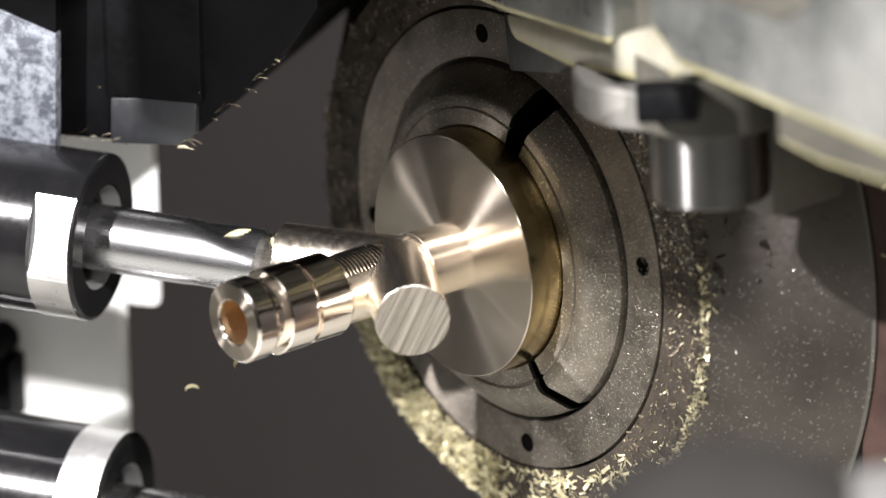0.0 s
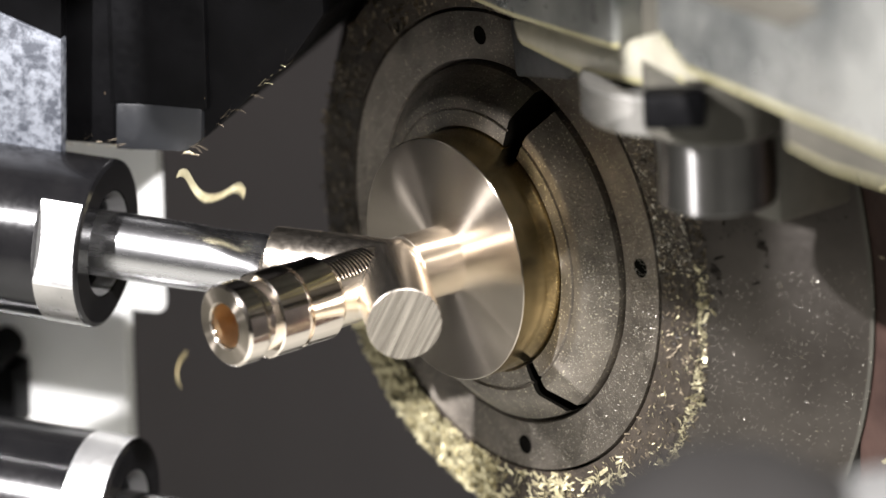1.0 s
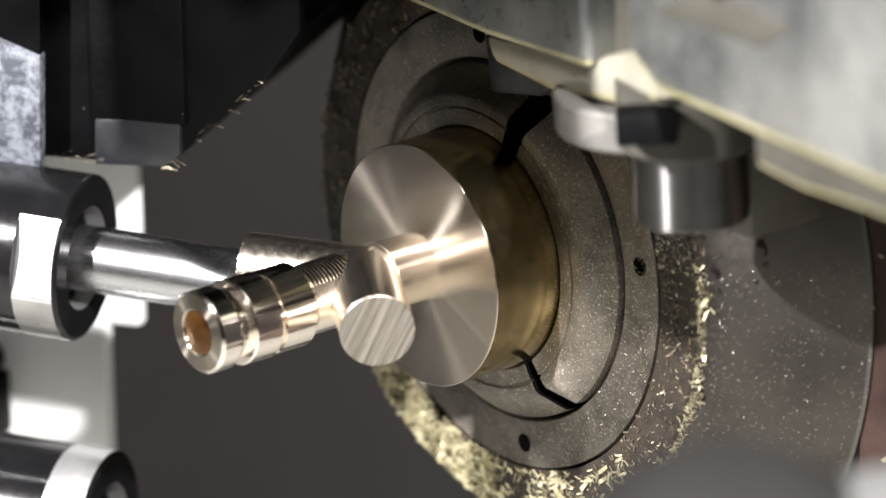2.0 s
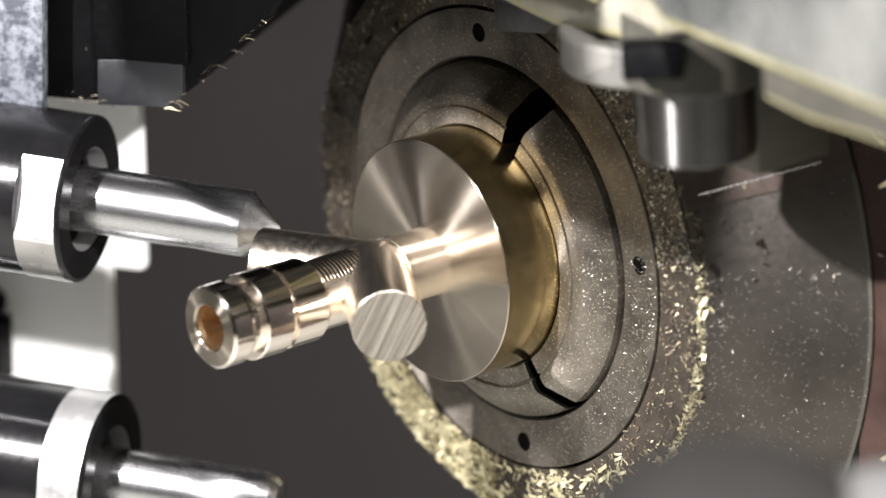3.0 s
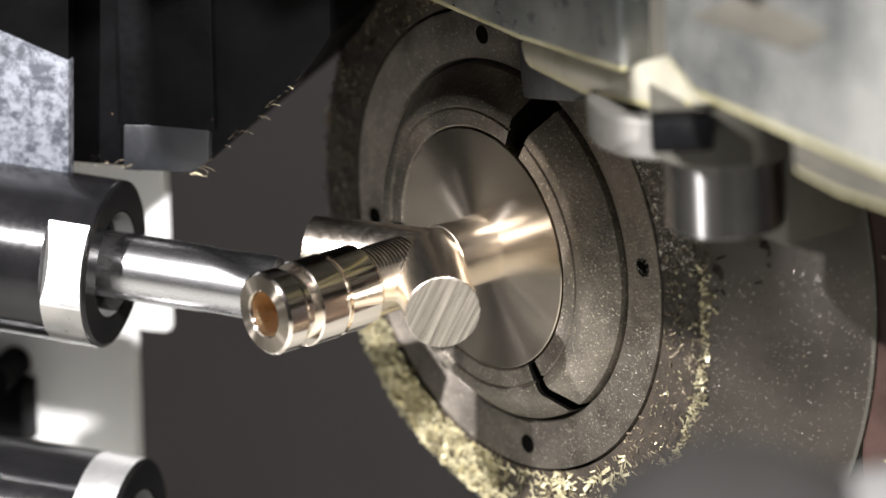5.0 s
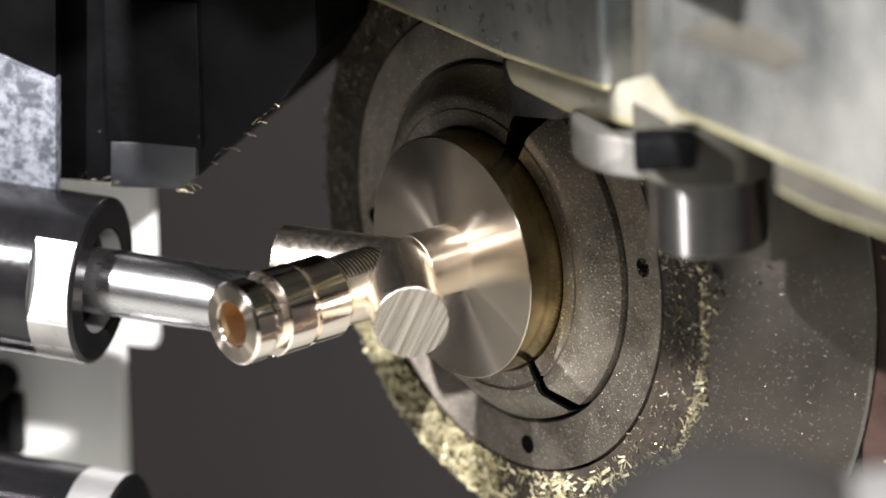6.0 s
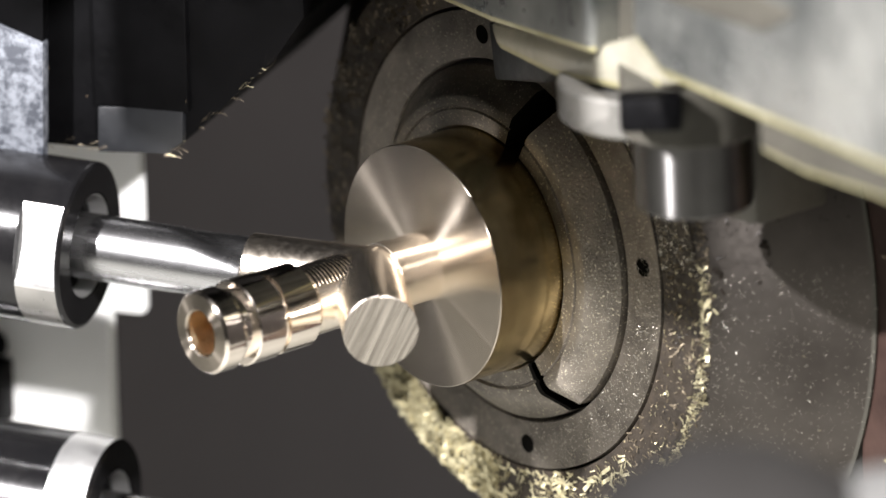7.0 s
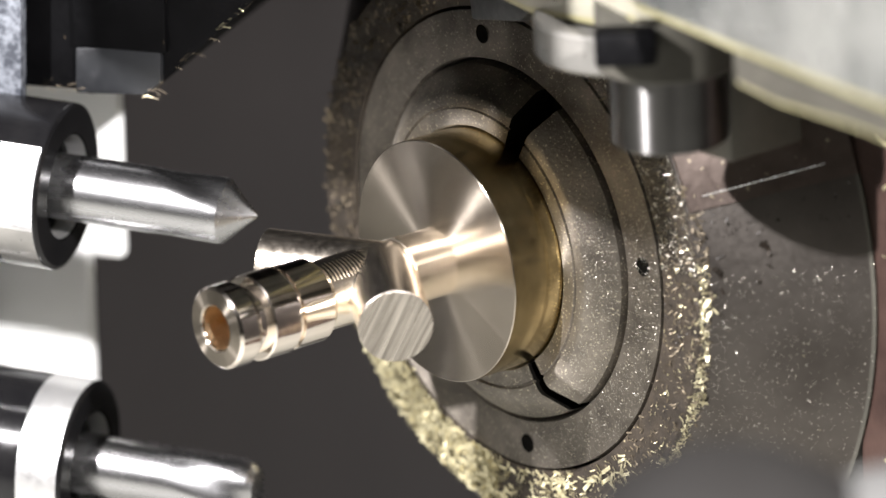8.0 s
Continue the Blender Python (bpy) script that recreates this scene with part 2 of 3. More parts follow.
def field_mesh(field, lo, hi, step):
    """Mesh of field(x, y, z) = 0 by surface nets, with the field's own normals."""
    axes = [np.arange(l, h, step) for l, h in zip(lo, hi)]
    g = np.meshgrid(*axes, indexing="ij")
    d = field(*g)
    inside = d < 0
    n = np.array(d.shape)
    cells = np.zeros(n - 1, int)
    corner = [(i, j, k) for i in (0, 1) for j in (0, 1) for k in (0, 1)]
    cut = lambda a, c: a[c[0]:a.shape[0] - 1 + c[0], c[1]:a.shape[1] - 1 + c[1], c[2]:a.shape[2] - 1 + c[2]]
    for c in corner:
        cells += cut(inside, c)
    active = (cells > 0) & (cells < 8)
    index = -np.ones(active.shape, int)
    index[active] = np.arange(active.sum())
    total, count = np.zeros((active.sum(), 3)), np.zeros(active.sum())
    for i, c in enumerate(corner):
        for e in corner[i + 1:]:
            if sum(abs(p - q) for p, q in zip(c, e)) != 1:
                continue
            a, b = cut(d, c)[active], cut(d, e)[active]
            m = (a < 0) != (b < 0)
            f = np.where(m, a / np.where(m, a - b, 1), 0)
            p = np.array(c) + f[:, None] * (np.array(e) - np.array(c))
            total += p * m[:, None]
            count += m
    base = np.argwhere(active)
    co = np.array(lo) + (base + total / count[:, None]) * step
    for _ in range(3):
        e = 1e-3
        v = field(*co.T)
        grad = np.stack([(field(*(co + e * np.eye(3)[k]).T) - field(*(co - e * np.eye(3)[k]).T)) / (2 * e) for k in range(3)], 1)
        grad /= np.maximum(np.linalg.norm(grad, axis=1), 1e-6)[:, None]
        co = co - np.clip(v, -0.3 * step, 0.3 * step)[:, None] * grad
    faces = []
    for ax in range(3):
        u, w = [k for k in range(3) if k != ax]
        sl0 = [slice(1, -1)] * 3
        sl0[ax] = slice(0, -1)
        sl1 = [slice(1, -1)] * 3
        sl1[ax] = slice(1, None)
        a, b = inside[tuple(sl0)], inside[tuple(sl1)]
        p = np.argwhere(a != b)
        off = np.array([1, 1, 1])
        off[ax] = 0
        p = p + off
        du, dw = np.eye(3, dtype=int)[u], np.eye(3, dtype=int)[w]
        quad = np.stack([index[tuple((p - x).T)] for x in (du * 0, du, du + dw, dw)], 1)
        faces.append(quad)
    faces = np.concatenate(faces)
    return co, grad, faces


NECK, ARM = 4.5, 4.75
WYE = 9.0            # where the arms meet, along the axis
ARM_NEAR, NEAR_LENGTH = (0.5316, 0.8455, -0.0501), 16.6
ARM_FAR, FAR_LENGTH = (0.5314, -0.8453, 0.0551), 15.6


def wye_field(x, y, z):
    def rod(o, d, r, l0, l1):
        px, py, pz = x - o[0], y - o[1], z - o[2]
        t = px * d[0] + py * d[1] + pz * d[2]
        q = np.sqrt(np.maximum((px - t * d[0]) ** 2 + (py - t * d[1]) ** 2 + (pz - t * d[2]) ** 2, 1e-9)) - r
        cap = np.maximum(t - l1, l0 - t)
        return np.maximum(q, cap)
    o = (WYE, 0, 0)
    return smooth_union([rod((0, 0, 0), (1, 0, 0), NECK, -0.4, 20.6), rod(o, ARM_NEAR, ARM, -1, NEAR_LENGTH), rod(o, ARM_FAR, ARM, -1, FAR_LENGTH)], 0.22)


def work():
    w = thing("brass_workpiece", "brass bar with a milled and turned wye fitting on its end", "workpiece")
    part("bar", lathe([(0, 0), (0, 4.0), (0, 15.88), (-0.12, 16.0), (-120, 16.0), (-120, 0)], 192), [brass_bar], w, "drawn brass bar stock with a turned end face")
    bar = w.children[0]
    bar.data.materials.append(brass_face)
    for f in bar.data.polygons:
        if f.center.x > -0.0002:
            f.material_index = 1
    co, nor, quads = field_mesh(wye_field, (-0.7, -17, -7), (22, 17, 7), 0.2)
    me = bpy.data.meshes.new("wye_body")
    me.from_pydata((co * MM).tolist(), [], quads.tolist())
    bm = bmesh.new()
    bm.from_mesh(me)
    bmesh.ops.recalc_face_normals(bm, faces=bm.faces)
    bm.to_mesh(me)
    bm.free()
    me.polygons.foreach_set("use_smooth", [True] * len(me.polygons))
    me.set_sharp_from_angle(angle=radians(40))
    me.materials.append(brass_wye)
    wye = new("wye_body", me)
    wye.parent = w
    wye["label"] = "milled brass wye body with two slanted arms"
    # the flat, milled end of the near arm
    q = Vector(ARM_NEAR).to_track_quat("X", "Z").to_matrix().to_4x4()
    end = Matrix.Translation((Vector((WYE, 0, 0)) + Vector(ARM_NEAR) * (NEAR_LENGTH - 0.12)) * MM)
    part("arm_face", lathe([(-0.4, ARM - 0.06), (0.1, ARM - 0.02), (0.16, ARM - 0.1), (0.16, 0)], 64), brass_milled, w, "flat milled end of the arm", m=end @ q @ pose(0, 0, 0, -28, 0, 0))
    # turned nose
    nose = [(19.2, 4.3), (20.4, 5.15), (20.55, 5.42), (25.2, 5.42), (25.3, 5.0), (25.9, 5.0), (26.0, 5.55), (29.9, 5.55), (30.05, 5.35), (30.1, 4.5), (31.8, 4.5), (31.85, 5.05), (32.2, 5.12), (32.4, 5.35),
            (34.9, 5.35), (35.2, 5.1), (35.28, 5.0)]
    part("nose", lathe(nose, 128), brass_fine, w, "polished turned brass nose with grooves", smooth=28)
    part("nose_face", lathe([(35.28, 5.0), (35.42, 3.1), (35.25, 2.9), (34.8, 2.8)], 128), brass_face, w, "turned brass end face round the bore")
    part("bore", lathe([(35.0, 2.8), (22, 2.8), (21, 0)], 64), brass_bore, w, "drilled bore")
    collar = lathe([(4.6, 4.45), (4.7, 4.62), (6.4, 4.62), (6.5, 4.45)], 96)
    part("neck_collar", collar, brass_wye, w)
    # feed marks of the cutter on the neck behind the nose
    for k in range(13):
        x = 12.4 + 0.58 * k
        part("cutter_ridge", lathe([(x, 4.48), (x + 0.22, 4.6), (x + 0.34, 4.6), (x + 0.54, 4.48)], 48, start=40, sweep=140), brass_fine, w)
    return w


workpiece = work()


# ---------------------------------------------------------------- tool slide: every tool on it shares one travel
HEAD = 122.0      # the tool head is turned about the vertical by this angle


def live_spindle(name, label, tip, flute, flats):
    """Collet spindle; local x points along the tool, the origin lies in the middle of the nut's face."""
    s = thing(name, label, "tool spindle", group="live spindles of the tool head")
    # nut: chamfered drum with two wrench flats
    bm = bmesh.new()
    seg, r, d = 120, 11.1, 9.75
    def ring(x, rad, flat):
        out = []
        for k in range(seg):
            b = 2 * math.pi * k / seg
            rr = rad
            if flat:
                rel = (b - FLAT_TURN + math.pi / 2) % math.pi - math.pi / 2
                rr = min(rad, d / max(math.cos(rel), 0.1))
            out.append(bm.verts.new((x, rr * math.cos(b), rr * math.sin(b))))
        return out
    rows = [ring(-3.4, 6.9, 0), ring(-0.15, 6.9, 0), ring(0, 7.1, 0), ring(-0.0, 10.5, 0), ring(-0.3, 11.0, 0), ring(-0.55, r, 0), ring(-0.6, r, flats), ring(-6.2, r, flats), ring(-6.3, r, 0), ring(-60, r, 0)]
    for p, q in zip(rows, rows[1:]):
        for k in range(seg):
            f = bm.faces.new((p[k], p[(k + 1) % seg], q[(k + 1) % seg], q[k]))
            x = f.calc_center_median().x
            c = f.calc_center_median()
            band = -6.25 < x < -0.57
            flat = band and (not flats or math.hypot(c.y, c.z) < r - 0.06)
            # shading put into the colour: band grey below the axis, black above
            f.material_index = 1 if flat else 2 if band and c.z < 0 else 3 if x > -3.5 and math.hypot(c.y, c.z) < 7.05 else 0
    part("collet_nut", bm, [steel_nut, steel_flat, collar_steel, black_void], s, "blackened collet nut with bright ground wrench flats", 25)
    part("collet", lathe([(-3.3, 6.9), (-2.6, 6.5), (-2.4, 5.2), (-4.2, 4.3)], 72), steel_black, s, "dark collet face")
    cut = lathe(tip, 96)
    # two shallow spiral flutes ground towards the end
    for v in cut.verts:
        x, rad, b = v.co.x, math.hypot(v.co.y, v.co.z), math.atan2(v.co.z, v.co.y)
        k = 0.16 * max(0.0, min(1.0, (x - 12) / 7)) * max(0.0, math.cos(2 * (b - flute) - 0.16 * x)) ** 1.5
        if x > 9 and rad > 0.3:
            v.co.y, v.co.z = v.co.y * (1 - k), v.co.z * (1 - k)
    part("cutter", cut, carbide, s, "ground carbide cutter", 30)
    return s


FLAT_TURN = math.radians(165)
spindle_upper = live_spindle("drill_spindle", "black collet spindle holding a pointed carbide spot drill", [(-8, 4.35), *((x * 0.5, 4.38) for x in range(16, 44)), (22.2, 4.3), *((22.2 + 0.86 * k, 4.3 - 0.82 * k) for k in (1, 2, 3, 4)), (26.5, 0.25), (26.6, 0)], 0.4, True)
FLAT_TURN = math.radians(190)
spindle_lower = live_spindle("mill_spindle", "black collet spindle holding a round-nosed carbide end mill", [(-8, 4.1), *((x * 0.5, 4.1) for x in range(16, 44)), (23.0, 3.7), (23.8, 2.9), (24.1, 1.6), (24.15, 0)], 1.3, False)


def tool_head():
    """The block that carries the spindles; local x along the tools, -y towards the operator."""
    h = thing("tool_head", "black oxide tool block with mottled steel plate and pale housing", "tool block")
    part("block", prism([(-40.37, 11.27), (-10.37, 10.97), (8.56, 11.18), (11.15, 13.26), (23.57, 25.01), (27.97, 31.41), (27.97, 71.41), (-40.37, 71.41)], 7.05, 52.05, 0.4), steel_black, h, "black oxide tool block with a slanted end")
    # one clamp plate in two colours: black where shadow falls, grey where lit
    part("clamp_face", box(-1.02, 12.04, 5.85, 10.05, 17.48, 37.24, 0.3), steel_black, h, "upper clamp plate painted black for the shadow on it")
    part("clamp_foot", prism([(-1.02, 10.94), (8.81, 11.51), (11.07, 13.32), (11.22, 18.24), (-0.79, 17.21)], 6.05, 10.05, 0.25), steel_grey, h, "lower clamp plate in the grey of its lit part")
    # the shadow across the steel plate's upper part, made as a black piece
    part("upper_plate", prism([(-25.63, 33.37), (-13.87, 29.28), (-6.46, 26.69), (-5.01, 63.01), (-24.24, 61.75)], 2.05, 4.05, 0.2), steel_black, h, "upper part of the steel plate painted black as its shadow")
    part("steel_plate", prism([(-26.85, 8.61), (-7.11, 10.38), (-6.46, 26.61), (-13.87, 29.21), (-25.64, 33.30)], 2.05, 4.05, 0.3), plate_mottled, h, "mottled pale scraped steel plate")
    part("upper_housing", box(-54.81, -6.14, 32.70, 35.70, -21.85, 8.75, 1.0), housing_white, h, "pale spindle housing")
    part("lower_housing", box(-57.76, -11.31, 32.20, 35.70, -80.09, -17.43, 1.0), housing_white, h, "pale spindle housing")
    level = at(28.93, -36.29, 7.21, 0, 2.0, HEAD).inverted()
    # four unseen blocks, added overhead only to keep lamp light off the ring
    part("slide_body", box(-60, 30, -110, 40, 72, 120, 1.0), steel_black, h, "unseen black slab added above the tools to shade them", m=level)
    part("slide_front", box(30.1, 92, -27, -4, 72, 102, 1.0), steel_black, h, "unseen black block added to shade the left of the ring", m=level)
    part("slide_rail", box(30.1, 96, 16, 40, 79, 100, 1.0), steel_black, h, "unseen black block added to shade the right of the ring", m=level)
    part("slide_bridge", box(30.1, 96, -3.9, 15.9, 86, 104, 1.0), steel_black, h, "unseen black block added to shade the top of the ring", m=level)
    part("bolt_head", lathe([(-5, 0), (-5, 2.3), (5, 2.3), (5, 0)], 32), steel_black, h, m=at(-28.90, 28.70, -27.88, 0, 0, 90))
    part("bolt_block", box(-40.09, -25.93, 26.70, 33.70, -38.74, -29.78, 0.4), steel_black, h)
    return h


head = tool_head()


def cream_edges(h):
    """The cream-yellow rounding along the holder's lower front edges, picked by facing."""
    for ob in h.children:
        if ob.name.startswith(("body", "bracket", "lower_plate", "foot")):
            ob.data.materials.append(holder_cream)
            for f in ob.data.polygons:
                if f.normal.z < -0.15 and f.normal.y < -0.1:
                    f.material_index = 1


def vertical_holder():
    """Cross-working holder; the local origin lies on the cutter's axis, z up."""
    h = thing("cross_tool_holder", "pale metal tool holder with grey collar and bright steel cutter", "tool holder")
    part("cutter", lathe([(-6.4, 0), (-6.4, 6.9), (-6.1, 7.2), (4.5, 7.2), (4.5, 0)], 96), cutter_steel, h, "polished steel cutter shank", m=UP_AXIS)
    part("collar", lathe([(3.7, 0), (3.7, 11.4), (4.3, 12.0), (8.4, 12.1), (8.8, 11.7), (8.8, 0)], 96), collar_steel, h, "grey clamp collar", m=at(-5, -12.4, -2.6) @ UP_AXIS)
    part("lock_nut", lathe([(2.9, 0), (2.9, 8.2), (3.3, 8.6), (11.4, 8.6), (11.4, 0)], 96), holder_dark, h, "dark lock nut", m=UP_AXIS)
    # black box whose colour stands for the shade inside the screw pocket
    part("socket", box(-3.7, 3.7, -3.5, 1, -2.1, 2.1, 0.6), steel_black, h, "dark clamp screw pocket", m=at(9.0, 3.0, 8.3, 0, 0, 140))
    body_pose = at(10.50, 5.25, 12.15, 0, 0, 76)
    part("body", prism([(3.34, 101.24), (-4.32, 4.59), (3.45, 1.49), (27.95, 2.54), (53.84, 3.94), (81.92, 5.56), (85.04, 110.81)], -0.6, 22, 1.3), holder_alloy, h, "grey-white holder body with a rounded lower edge", m=body_pose)
    # solid inlay, painted dark for the shade in the milled pocket
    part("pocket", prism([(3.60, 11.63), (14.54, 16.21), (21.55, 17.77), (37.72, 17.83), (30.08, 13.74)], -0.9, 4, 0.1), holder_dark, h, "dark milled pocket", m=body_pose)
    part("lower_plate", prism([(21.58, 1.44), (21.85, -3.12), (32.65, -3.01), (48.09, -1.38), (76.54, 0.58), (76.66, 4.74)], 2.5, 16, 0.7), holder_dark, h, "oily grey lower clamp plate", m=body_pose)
    part("bracket", prism([(-147.85, 83.47), (-163.75, -10.72), (-88.19, -5.78), (-44.99, -3.56), (-16.71, -0.78), (-8.11, 99.84)], 0, 18, 1.0), holder_alloy, h, "pale holder bracket", m=body_pose)
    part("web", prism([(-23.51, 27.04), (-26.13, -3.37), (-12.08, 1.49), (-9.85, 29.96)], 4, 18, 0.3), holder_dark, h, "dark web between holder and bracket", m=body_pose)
    part("foot", prism([(-49.18, -4.49), (-46.89, -7.78), (-30.82, -7.41), (-9.11, -3.98), (0.69, -0.57), (-7.01, 3.90), (-20.94, -1.04)], 1.5, 16, 1.2), foot_metal, h, "pale slanted foot", m=body_pose)
    part("lip", prism([(-56.38, -6.87), (-55.15, -14.47), (-40.64, -11.23), (-36.41, -8.51)], 5, 16, 0.5), steel_grey, h, "dark lower lip of the foot", m=body_pose)
    # unseen block, added to hold the side lamp off the ring's top
    part("clamp_block", box(-14, 24, -17, -0.7, 27, 70, 0.8), holder_dark, h, "unseen dark block added on the upper body to shade the ring", m=body_pose)
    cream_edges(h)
    part("arm", box(-18.27, -6.27, -5.00, 4.00, -10.30, 9.70, 0.8), holder_dark, h, "dark steel arm")
    return h


holder = vertical_holder()


# ---------------------------------------------------------------- foreground
def foreground():
    f = thing("coolant_hose", "grey coolant hose end near the lens", "hose", m=at(82.03, 145.57, 24.84))
    part("hose", lathe([(-60, 0), (-60, 18), (-2, 17.4), (-2, 0)], 64), grey_plastic, f, m=UP_AXIS)
    part("end_cap", lathe([(-1.9, 0), (-1.9, 17.6), (0, 17), (4, 13), (7, 8), (8.4, 4), (8.8, 0)], 64), grey_plastic, f, "rounded grey end cap", m=UP_AXIS)
    g = thing("hose_fitting", "pale grey coolant hose fitting near the lens", "hose fitting", m=at(67.23, 159.04, 22.39))
    part("fitting", lathe([(-60, 0), (-60, 14), (0, 14), (5, 12), (7, 6), (7.5, 0)], 64), white_plastic, g, m=UP_AXIS)


foreground()


# ---------------------------------------------------------------- brass chips
def chips():
    """Slivers and curls of brass caught on the flange, the ring and the housing."""
    rnd = random.Random(4)

    def sliver(bm, o, n, length, width, lift):
        n = n.normalized()
        u = n.orthogonal().normalized()
        u = (Matrix.Rotation(rnd.uniform(0, 6.28), 3, n) @ u + n * rnd.uniform(0, 0.5)).normalized()
        w = n.cross(u).normalized() * width
        curl = rnd.uniform(-0.6, 0.6)
        rows = []
        for i in range(4):
            t = i / 3 - 0.5
            c = o + u * length * t + n * (lift + curl * length * (0.25 - t * t)) + w * curl * t
            rows.append((bm.verts.new(c - w / 2), bm.verts.new(c + w / 2 + n * width * 0.4)))
        for p, q in zip(rows, rows[1:]):
            bm.faces.new((p[0], p[1], q[1], q[0]))

    def scatter(name, label, count, place, size, mat=brass_chip):
        bm = bmesh.new()
        for _ in range(count):
            o, n = place()
            s = rnd.uniform(0.5, 1.0) ** 2 * size
            sliver(bm, Vector(o), Vector(n), s, s * rnd.uniform(0.15, 0.35), rnd.uniform(0.0, 0.12))
        tagged(part(name, bm, mat, smooth=0), label, "metal chips", kind="stuff")

    def on_face(x, r0, r1, b0, b1):
        def f():
            r, b = math.sqrt(rnd.uniform(r0 * r0, r1 * r1)), radians(rnd.uniform(b0, b1))
            return (x, r * math.cos(b), r * math.sin(b)), (1, 0.2 * math.cos(b), 0.2 * math.sin(b))
        return f

    def on_cone(t0, t1, b0, b1):
        def f():
            t, b = rnd.uniform(t0, t1) ** 1.3, radians(rnd.uniform(b0, b1))
            r = 37.9 + 17.1 * t
            return (-9.2 - 16 * t, r * math.cos(b), r * math.sin(b)), (0.73, 0.68 * math.cos(b), 0.68 * math.sin(b))
        return f

    scatter("chip_heap", "heap of pale brass chips caked on the flange", 2800, on_face(-8.85, 31.2, 37.9, 195, 264), 1.7)
    scatter("chip_drift", "thin drift of brass chips below the ring", 330, on_face(-8.85, 31.2, 37.9, 260, 292), 1.4)
    scatter("chip_crust", "brown crust of fine brass chips on the flange", 700, on_face(-8.85, 31.2, 37.9, 80, 195), 1.3, chip_dull)
    scatter("chip_crust", "fine brass chips stuck on the flange", 700, on_face(-8.85, 31.2, 37.9, -75, 80), 0.8, chip_dull)
    scatter("chip_crust", "pale gritty crust on the flange", 1000, on_face(-8.85, 31.2, 38.0, 6, 62), 0.42, chip_pale)
    scatter("chip_crust", "bright brass flakes stuck on the flange", 60, on_face(-8.85, 31.2, 37.9, -75, 60), 0.8)
    scatter("chip_drift", "drift of brass chips along the flange edge", 420, on_cone(0.0, 0.09, -46, 8), 0.8)
    scatter("chip_drift", "oily brown chips along the flange edge", 200, on_cone(0.0, 0.12, -50, 25), 1.2, chip_dull)
    scatter("chip_specks", "brass specks on the oily housing", 2400, on_cone(0.05, 0.95, -70, 6), 0.27, chip_pale)
    scatter("chip_specks", "brass specks on the clamping ring", 1500, on_face(-8.87, 24.6, 30.4, -80, 22), 0.22, chip_pale)

    def on_bush():
        q, b = rnd.uniform(20.7, 23.4), radians(rnd.uniform(-52, 24))
        return (-4.97 - (q - 20.6) * 1.133, q * math.cos(b), q * math.sin(b)), (0.66, 0.75 * math.cos(b), 0.75 * math.sin(b))

    scatter("chip_specks", "brass specks on the guide bush", 900, on_bush, 0.22, chip_pale)
    scatter("chip_specks", "dark oily chips on the housing beside the flange", 16, on_cone(0.05, 0.5, 2, 17), 2.4, oil_chip)
    scatter("chip_specks", "dark grit on the brown cover", 500, on_cone(0.02, 0.9, 12, 40), 0.5, oil_chip)
    scatter("chip_specks", "dark pits of grit on the flange", 700, on_face(-8.86, 31.2, 37.9, -10, 75), 0.6, oil_chip)
    scatter("chip_drift", "bright brass lumps piled below the ring", 130, on_face(-8.8, 32.0, 38.0, -75, -46), 2.0)
    scatter("chip_drift", "pale brass slivers on the flange beside the housing", 70, on_face(-8.8, 32.5, 38.2, -60, 10), 0.7)
    scatter("chip_drift", "long pale brass curls caught at the flange edge", 26, on_cone(0.0, 0.12, -46, 6), 2.4)


    def on_plate():
        return (-24.3, rnd.uniform(55, 76), rnd.uniform(-60, 30)), (1, 0, 0)

    scatter("plate_chips", "brass chips stuck on the rust-brown back plate", 160, on_plate, 3.2)


chips()


def head_chips():
    """Curls of brass hanging on the lower edge of the tool block, in the block's own space."""
    rnd = random.Random(9)
    run = [(-10.37, 10.97), (8.56, 11.18), (11.15, 13.26), (23.57, 25.01)]
    for k in range(60):
        t = rnd.random() * (len(run) - 1)
        (x0, z0), (x1, z1) = run[int(t)], run[int(t) + 1]
        f = t - int(t)
        bm = bmesh.new()
        length, bend, turn = rnd.uniform(0.5, 2.4), rnd.uniform(-0.7, 0.7), rnd.uniform(0.1, 1.3)
        width = rnd.uniform(0.03, 0.08)
        rows = []
        for i in range(5):
            s = i / 4
            rows.append([bm.verts.new((length * s * math.cos(turn + bend * s), w * 0.6, length * s * math.sin(turn + bend * s) + w)) for w in (0, width)])
        for p, q in zip(rows, rows[1:]):
            bm.faces.new((p[0], p[1], q[1], q[0]))
        part("chip", bm, rnd.choice((brass_chip, chip_dull, chip_dull, chip_dull, chip_dull, chip_dull)), head, smooth=0, m=at(x0 + (x1 - x0) * f - 0.3, 7.05 - rnd.uniform(0.1, 1.2), z0 + (z1 - z0) * f + rnd.uniform(-0.1, 0.5)))


head_chips()


def flying_chip(length, width, turns):
    """A single curled brass chip."""
    c = thing("flying_chip", "curled pale brass chip thrown off by the drill", "metal chip", group="flying chips")
    bm = bmesh.new()
    rows = []
    for i in range(17):
        b = turns * 2 * math.pi * i / 16
        rows.append([bm.verts.new((length * i / 16 + w * 0.3, width * 0.8 * math.cos(b), width * 0.8 * math.sin(b) + w)) for w in (0, width)])
    for p, q in zip(rows, rows[1:]):
        bm.faces.new((p[0], p[1], q[1], q[0]))
    part("curl", bm, brass_chip, c, smooth=60)
    return c


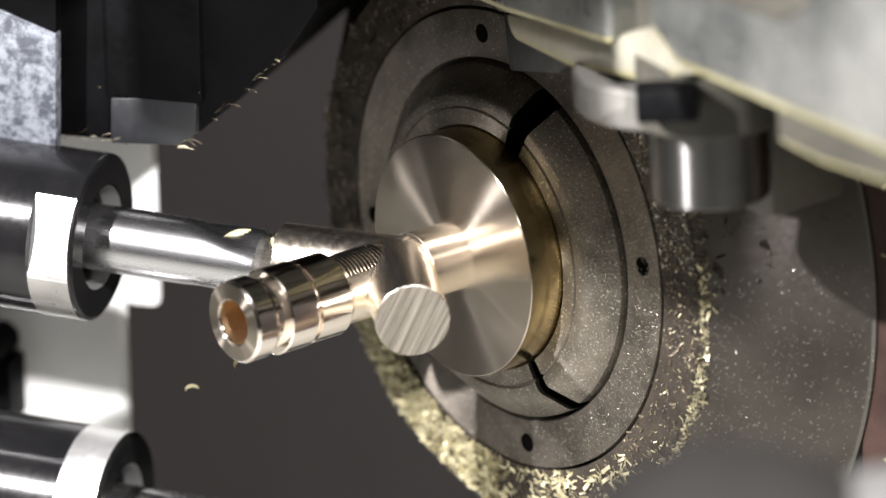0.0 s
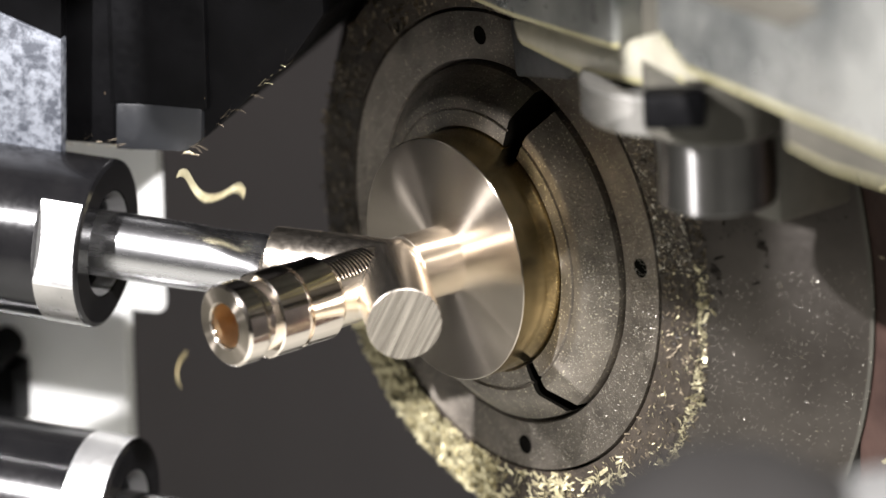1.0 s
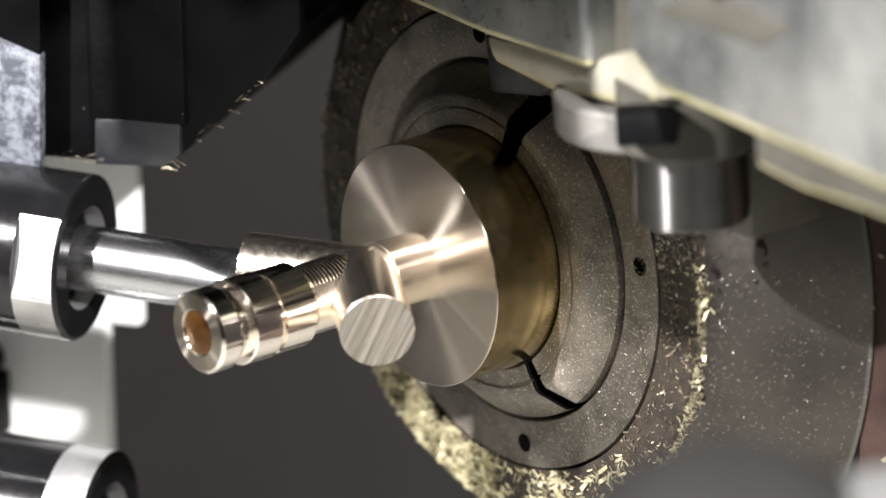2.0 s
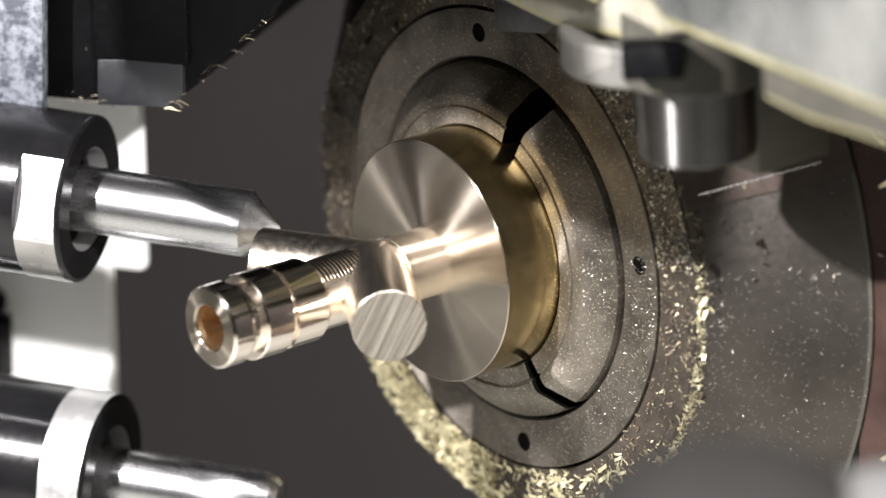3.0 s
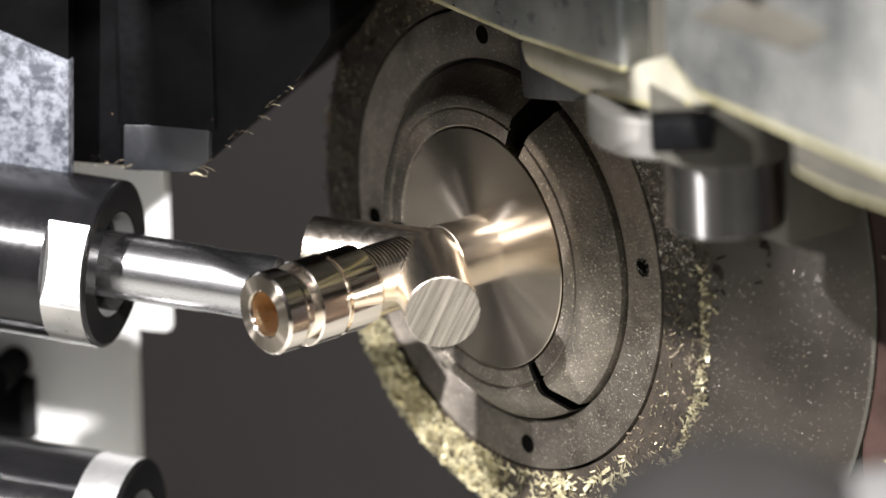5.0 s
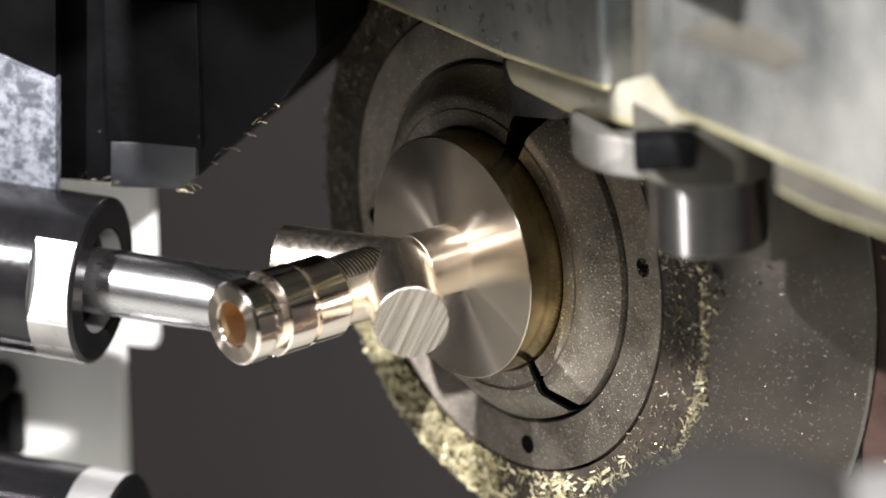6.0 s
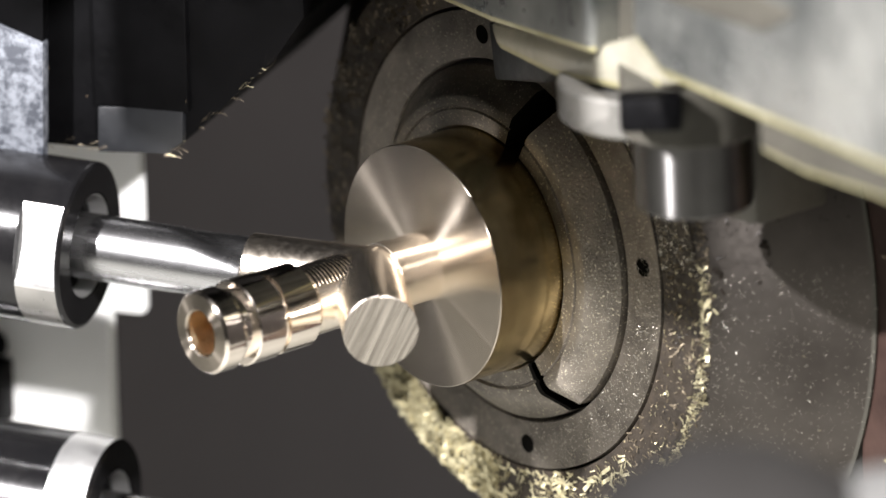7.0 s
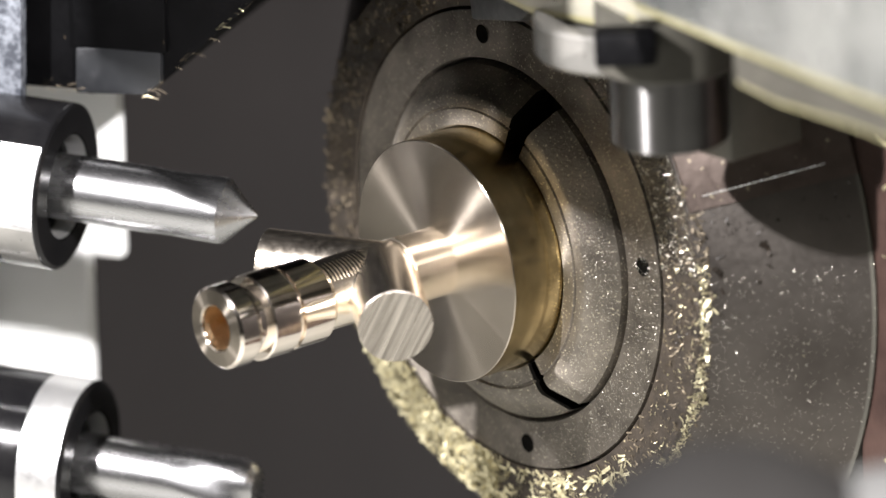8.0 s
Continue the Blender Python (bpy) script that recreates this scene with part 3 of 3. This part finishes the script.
flyers = [flying_chip(2.6, 0.7, 0.7), flying_chip(1.6, 0.5, 0.5), flying_chip(2.2, 0.6, 0.8), flying_chip(5.5, 0.9, 0.6)]
ribbon = flying_chip(10.0, 1.5, 1.3)


# ---------------------------------------------------------------- movement
# seconds, travel of the slide across (y) and up (z) in mm
SLIDE = [(0, -0.20, -5.91), (0.5, 0.66, -6.01), (1, 1.45, -6.11), (1.1, -5.61, -7.08), (1.2, -8.05, -11.47), (1.3, -6.75, -11.51), (1.4, -5.83, -11.48), (1.5, -4.45, -11.16), (1.7, -3.66, -10.80), (2.8, -2.40, -2.57), (3, -1.89, -1.14), (3.5, 0.00, -0.00), (4, 1.67, -1.16), (4.5, 2.53, -4.28), (4.7, 2.60, -6.22), (5.8, -0.38, -12.33), (6, -0.96, -11.86), (6.5, -2.46, -10.89), (7, -3.31, -7.61), (7.5, -3.27, -3.84), (8, -7.47, -0.46)]
# seconds, feed of the bar along its axis in mm
FEED = [(0, 0.00), (0.5, 0.47), (1, 1.01), (1.1, -1.59), (1.2, 3.23), (1.3, 3.71), (1.4, 4.27), (1.5, 4.78), (1.7, 5.19), (2.8, 4.03), (3, 3.23), (3.5, 0.10), (4, -2.91), (4.5, -4.88), (4.7, -5.13), (5.8, -1.21), (6, 0.21), (6.5, 3.07), (7, 5.10), (7.5, 5.22), (8, 2.75)]


def motions():
    # thrown chips: start, seconds of flight, first place, last place on the way, then lying in the tray
    for ob, t0, span, p, q in zip(flyers, (0.0, 0.0, 0.15, 0.75), (0.35, 0.3, 0.4, 0.4), ((20.74, -16.67, -12.98), (26.99, -20.26, -16.12), (15.75, -18.55, -8.51), (16.39, -19.71, 2.23)), ((26.58, -12.75, -33.03), (34.68, -19.05, -33.24), (34.29, -18.43, -33.96), (29.0, -30.5, -36.0))):
        rows = [] if t0 == 0 else [(0.0, at(*p)), (t0, at(*p))]
        for k in range(0 if t0 == 0 else 1, 5):
            f = k / 4
            rows.append((t0 + span * f, at(*[a + (b - a) * f for a, b in zip(p[:2], q[:2])], p[2] + (q[2] - p[2]) * f * f, 70 * f, 40 * f, 80 * f)))
        rest = at(q[0], q[1], -189.2, 70, 40, 80)
        rows += [(t0 + span + 0.2, rest), (8.0, rest)]
        walk(ob, rows)
    # the ribbon that curls up over the drill before it is shed
    shed = at(34.0, -33.0, -189.2, 40, 20, 150)
    walk(ribbon, [(0.0, at(16.0, -17.5, 1.0, 0, 0, 122)), (0.72, at(16.0, -17.5, 1.0, 0, 0, 122)), (0.8, at(20.5, -22.8, 8.4, 0, -10, 122)), (0.9, at(24.6, -26.2, 9.6, 10, -4, 122)), (1.0, at(24.4, -26.0, 10.2, 20, 12, 122)),
                  (1.1, at(28.5, -29.2, -2.0, 30, 60, 130)), (1.2, at(30.5, -30.5, -26.0, 40, 70, 140)), (1.5, shed), (8.0, shed)])
    walk(workpiece, [(t, at(x, 0, 0)) for t, x in FEED])
    for ob, base in ((spindle_upper, at(28.93, -36.29, 7.21, 0, 5.2, HEAD)), (spindle_lower, at(28.93, -35.69, -31.39, 0, 5.2, HEAD)), (head, at(28.93, -36.29, 7.21, 0, 2.0, HEAD)), (holder, at(1.58, 53.10, 32.87))):
        walk(ob, [(t, at(0, y, z) @ base) for t, y, z in SLIDE])


motions()
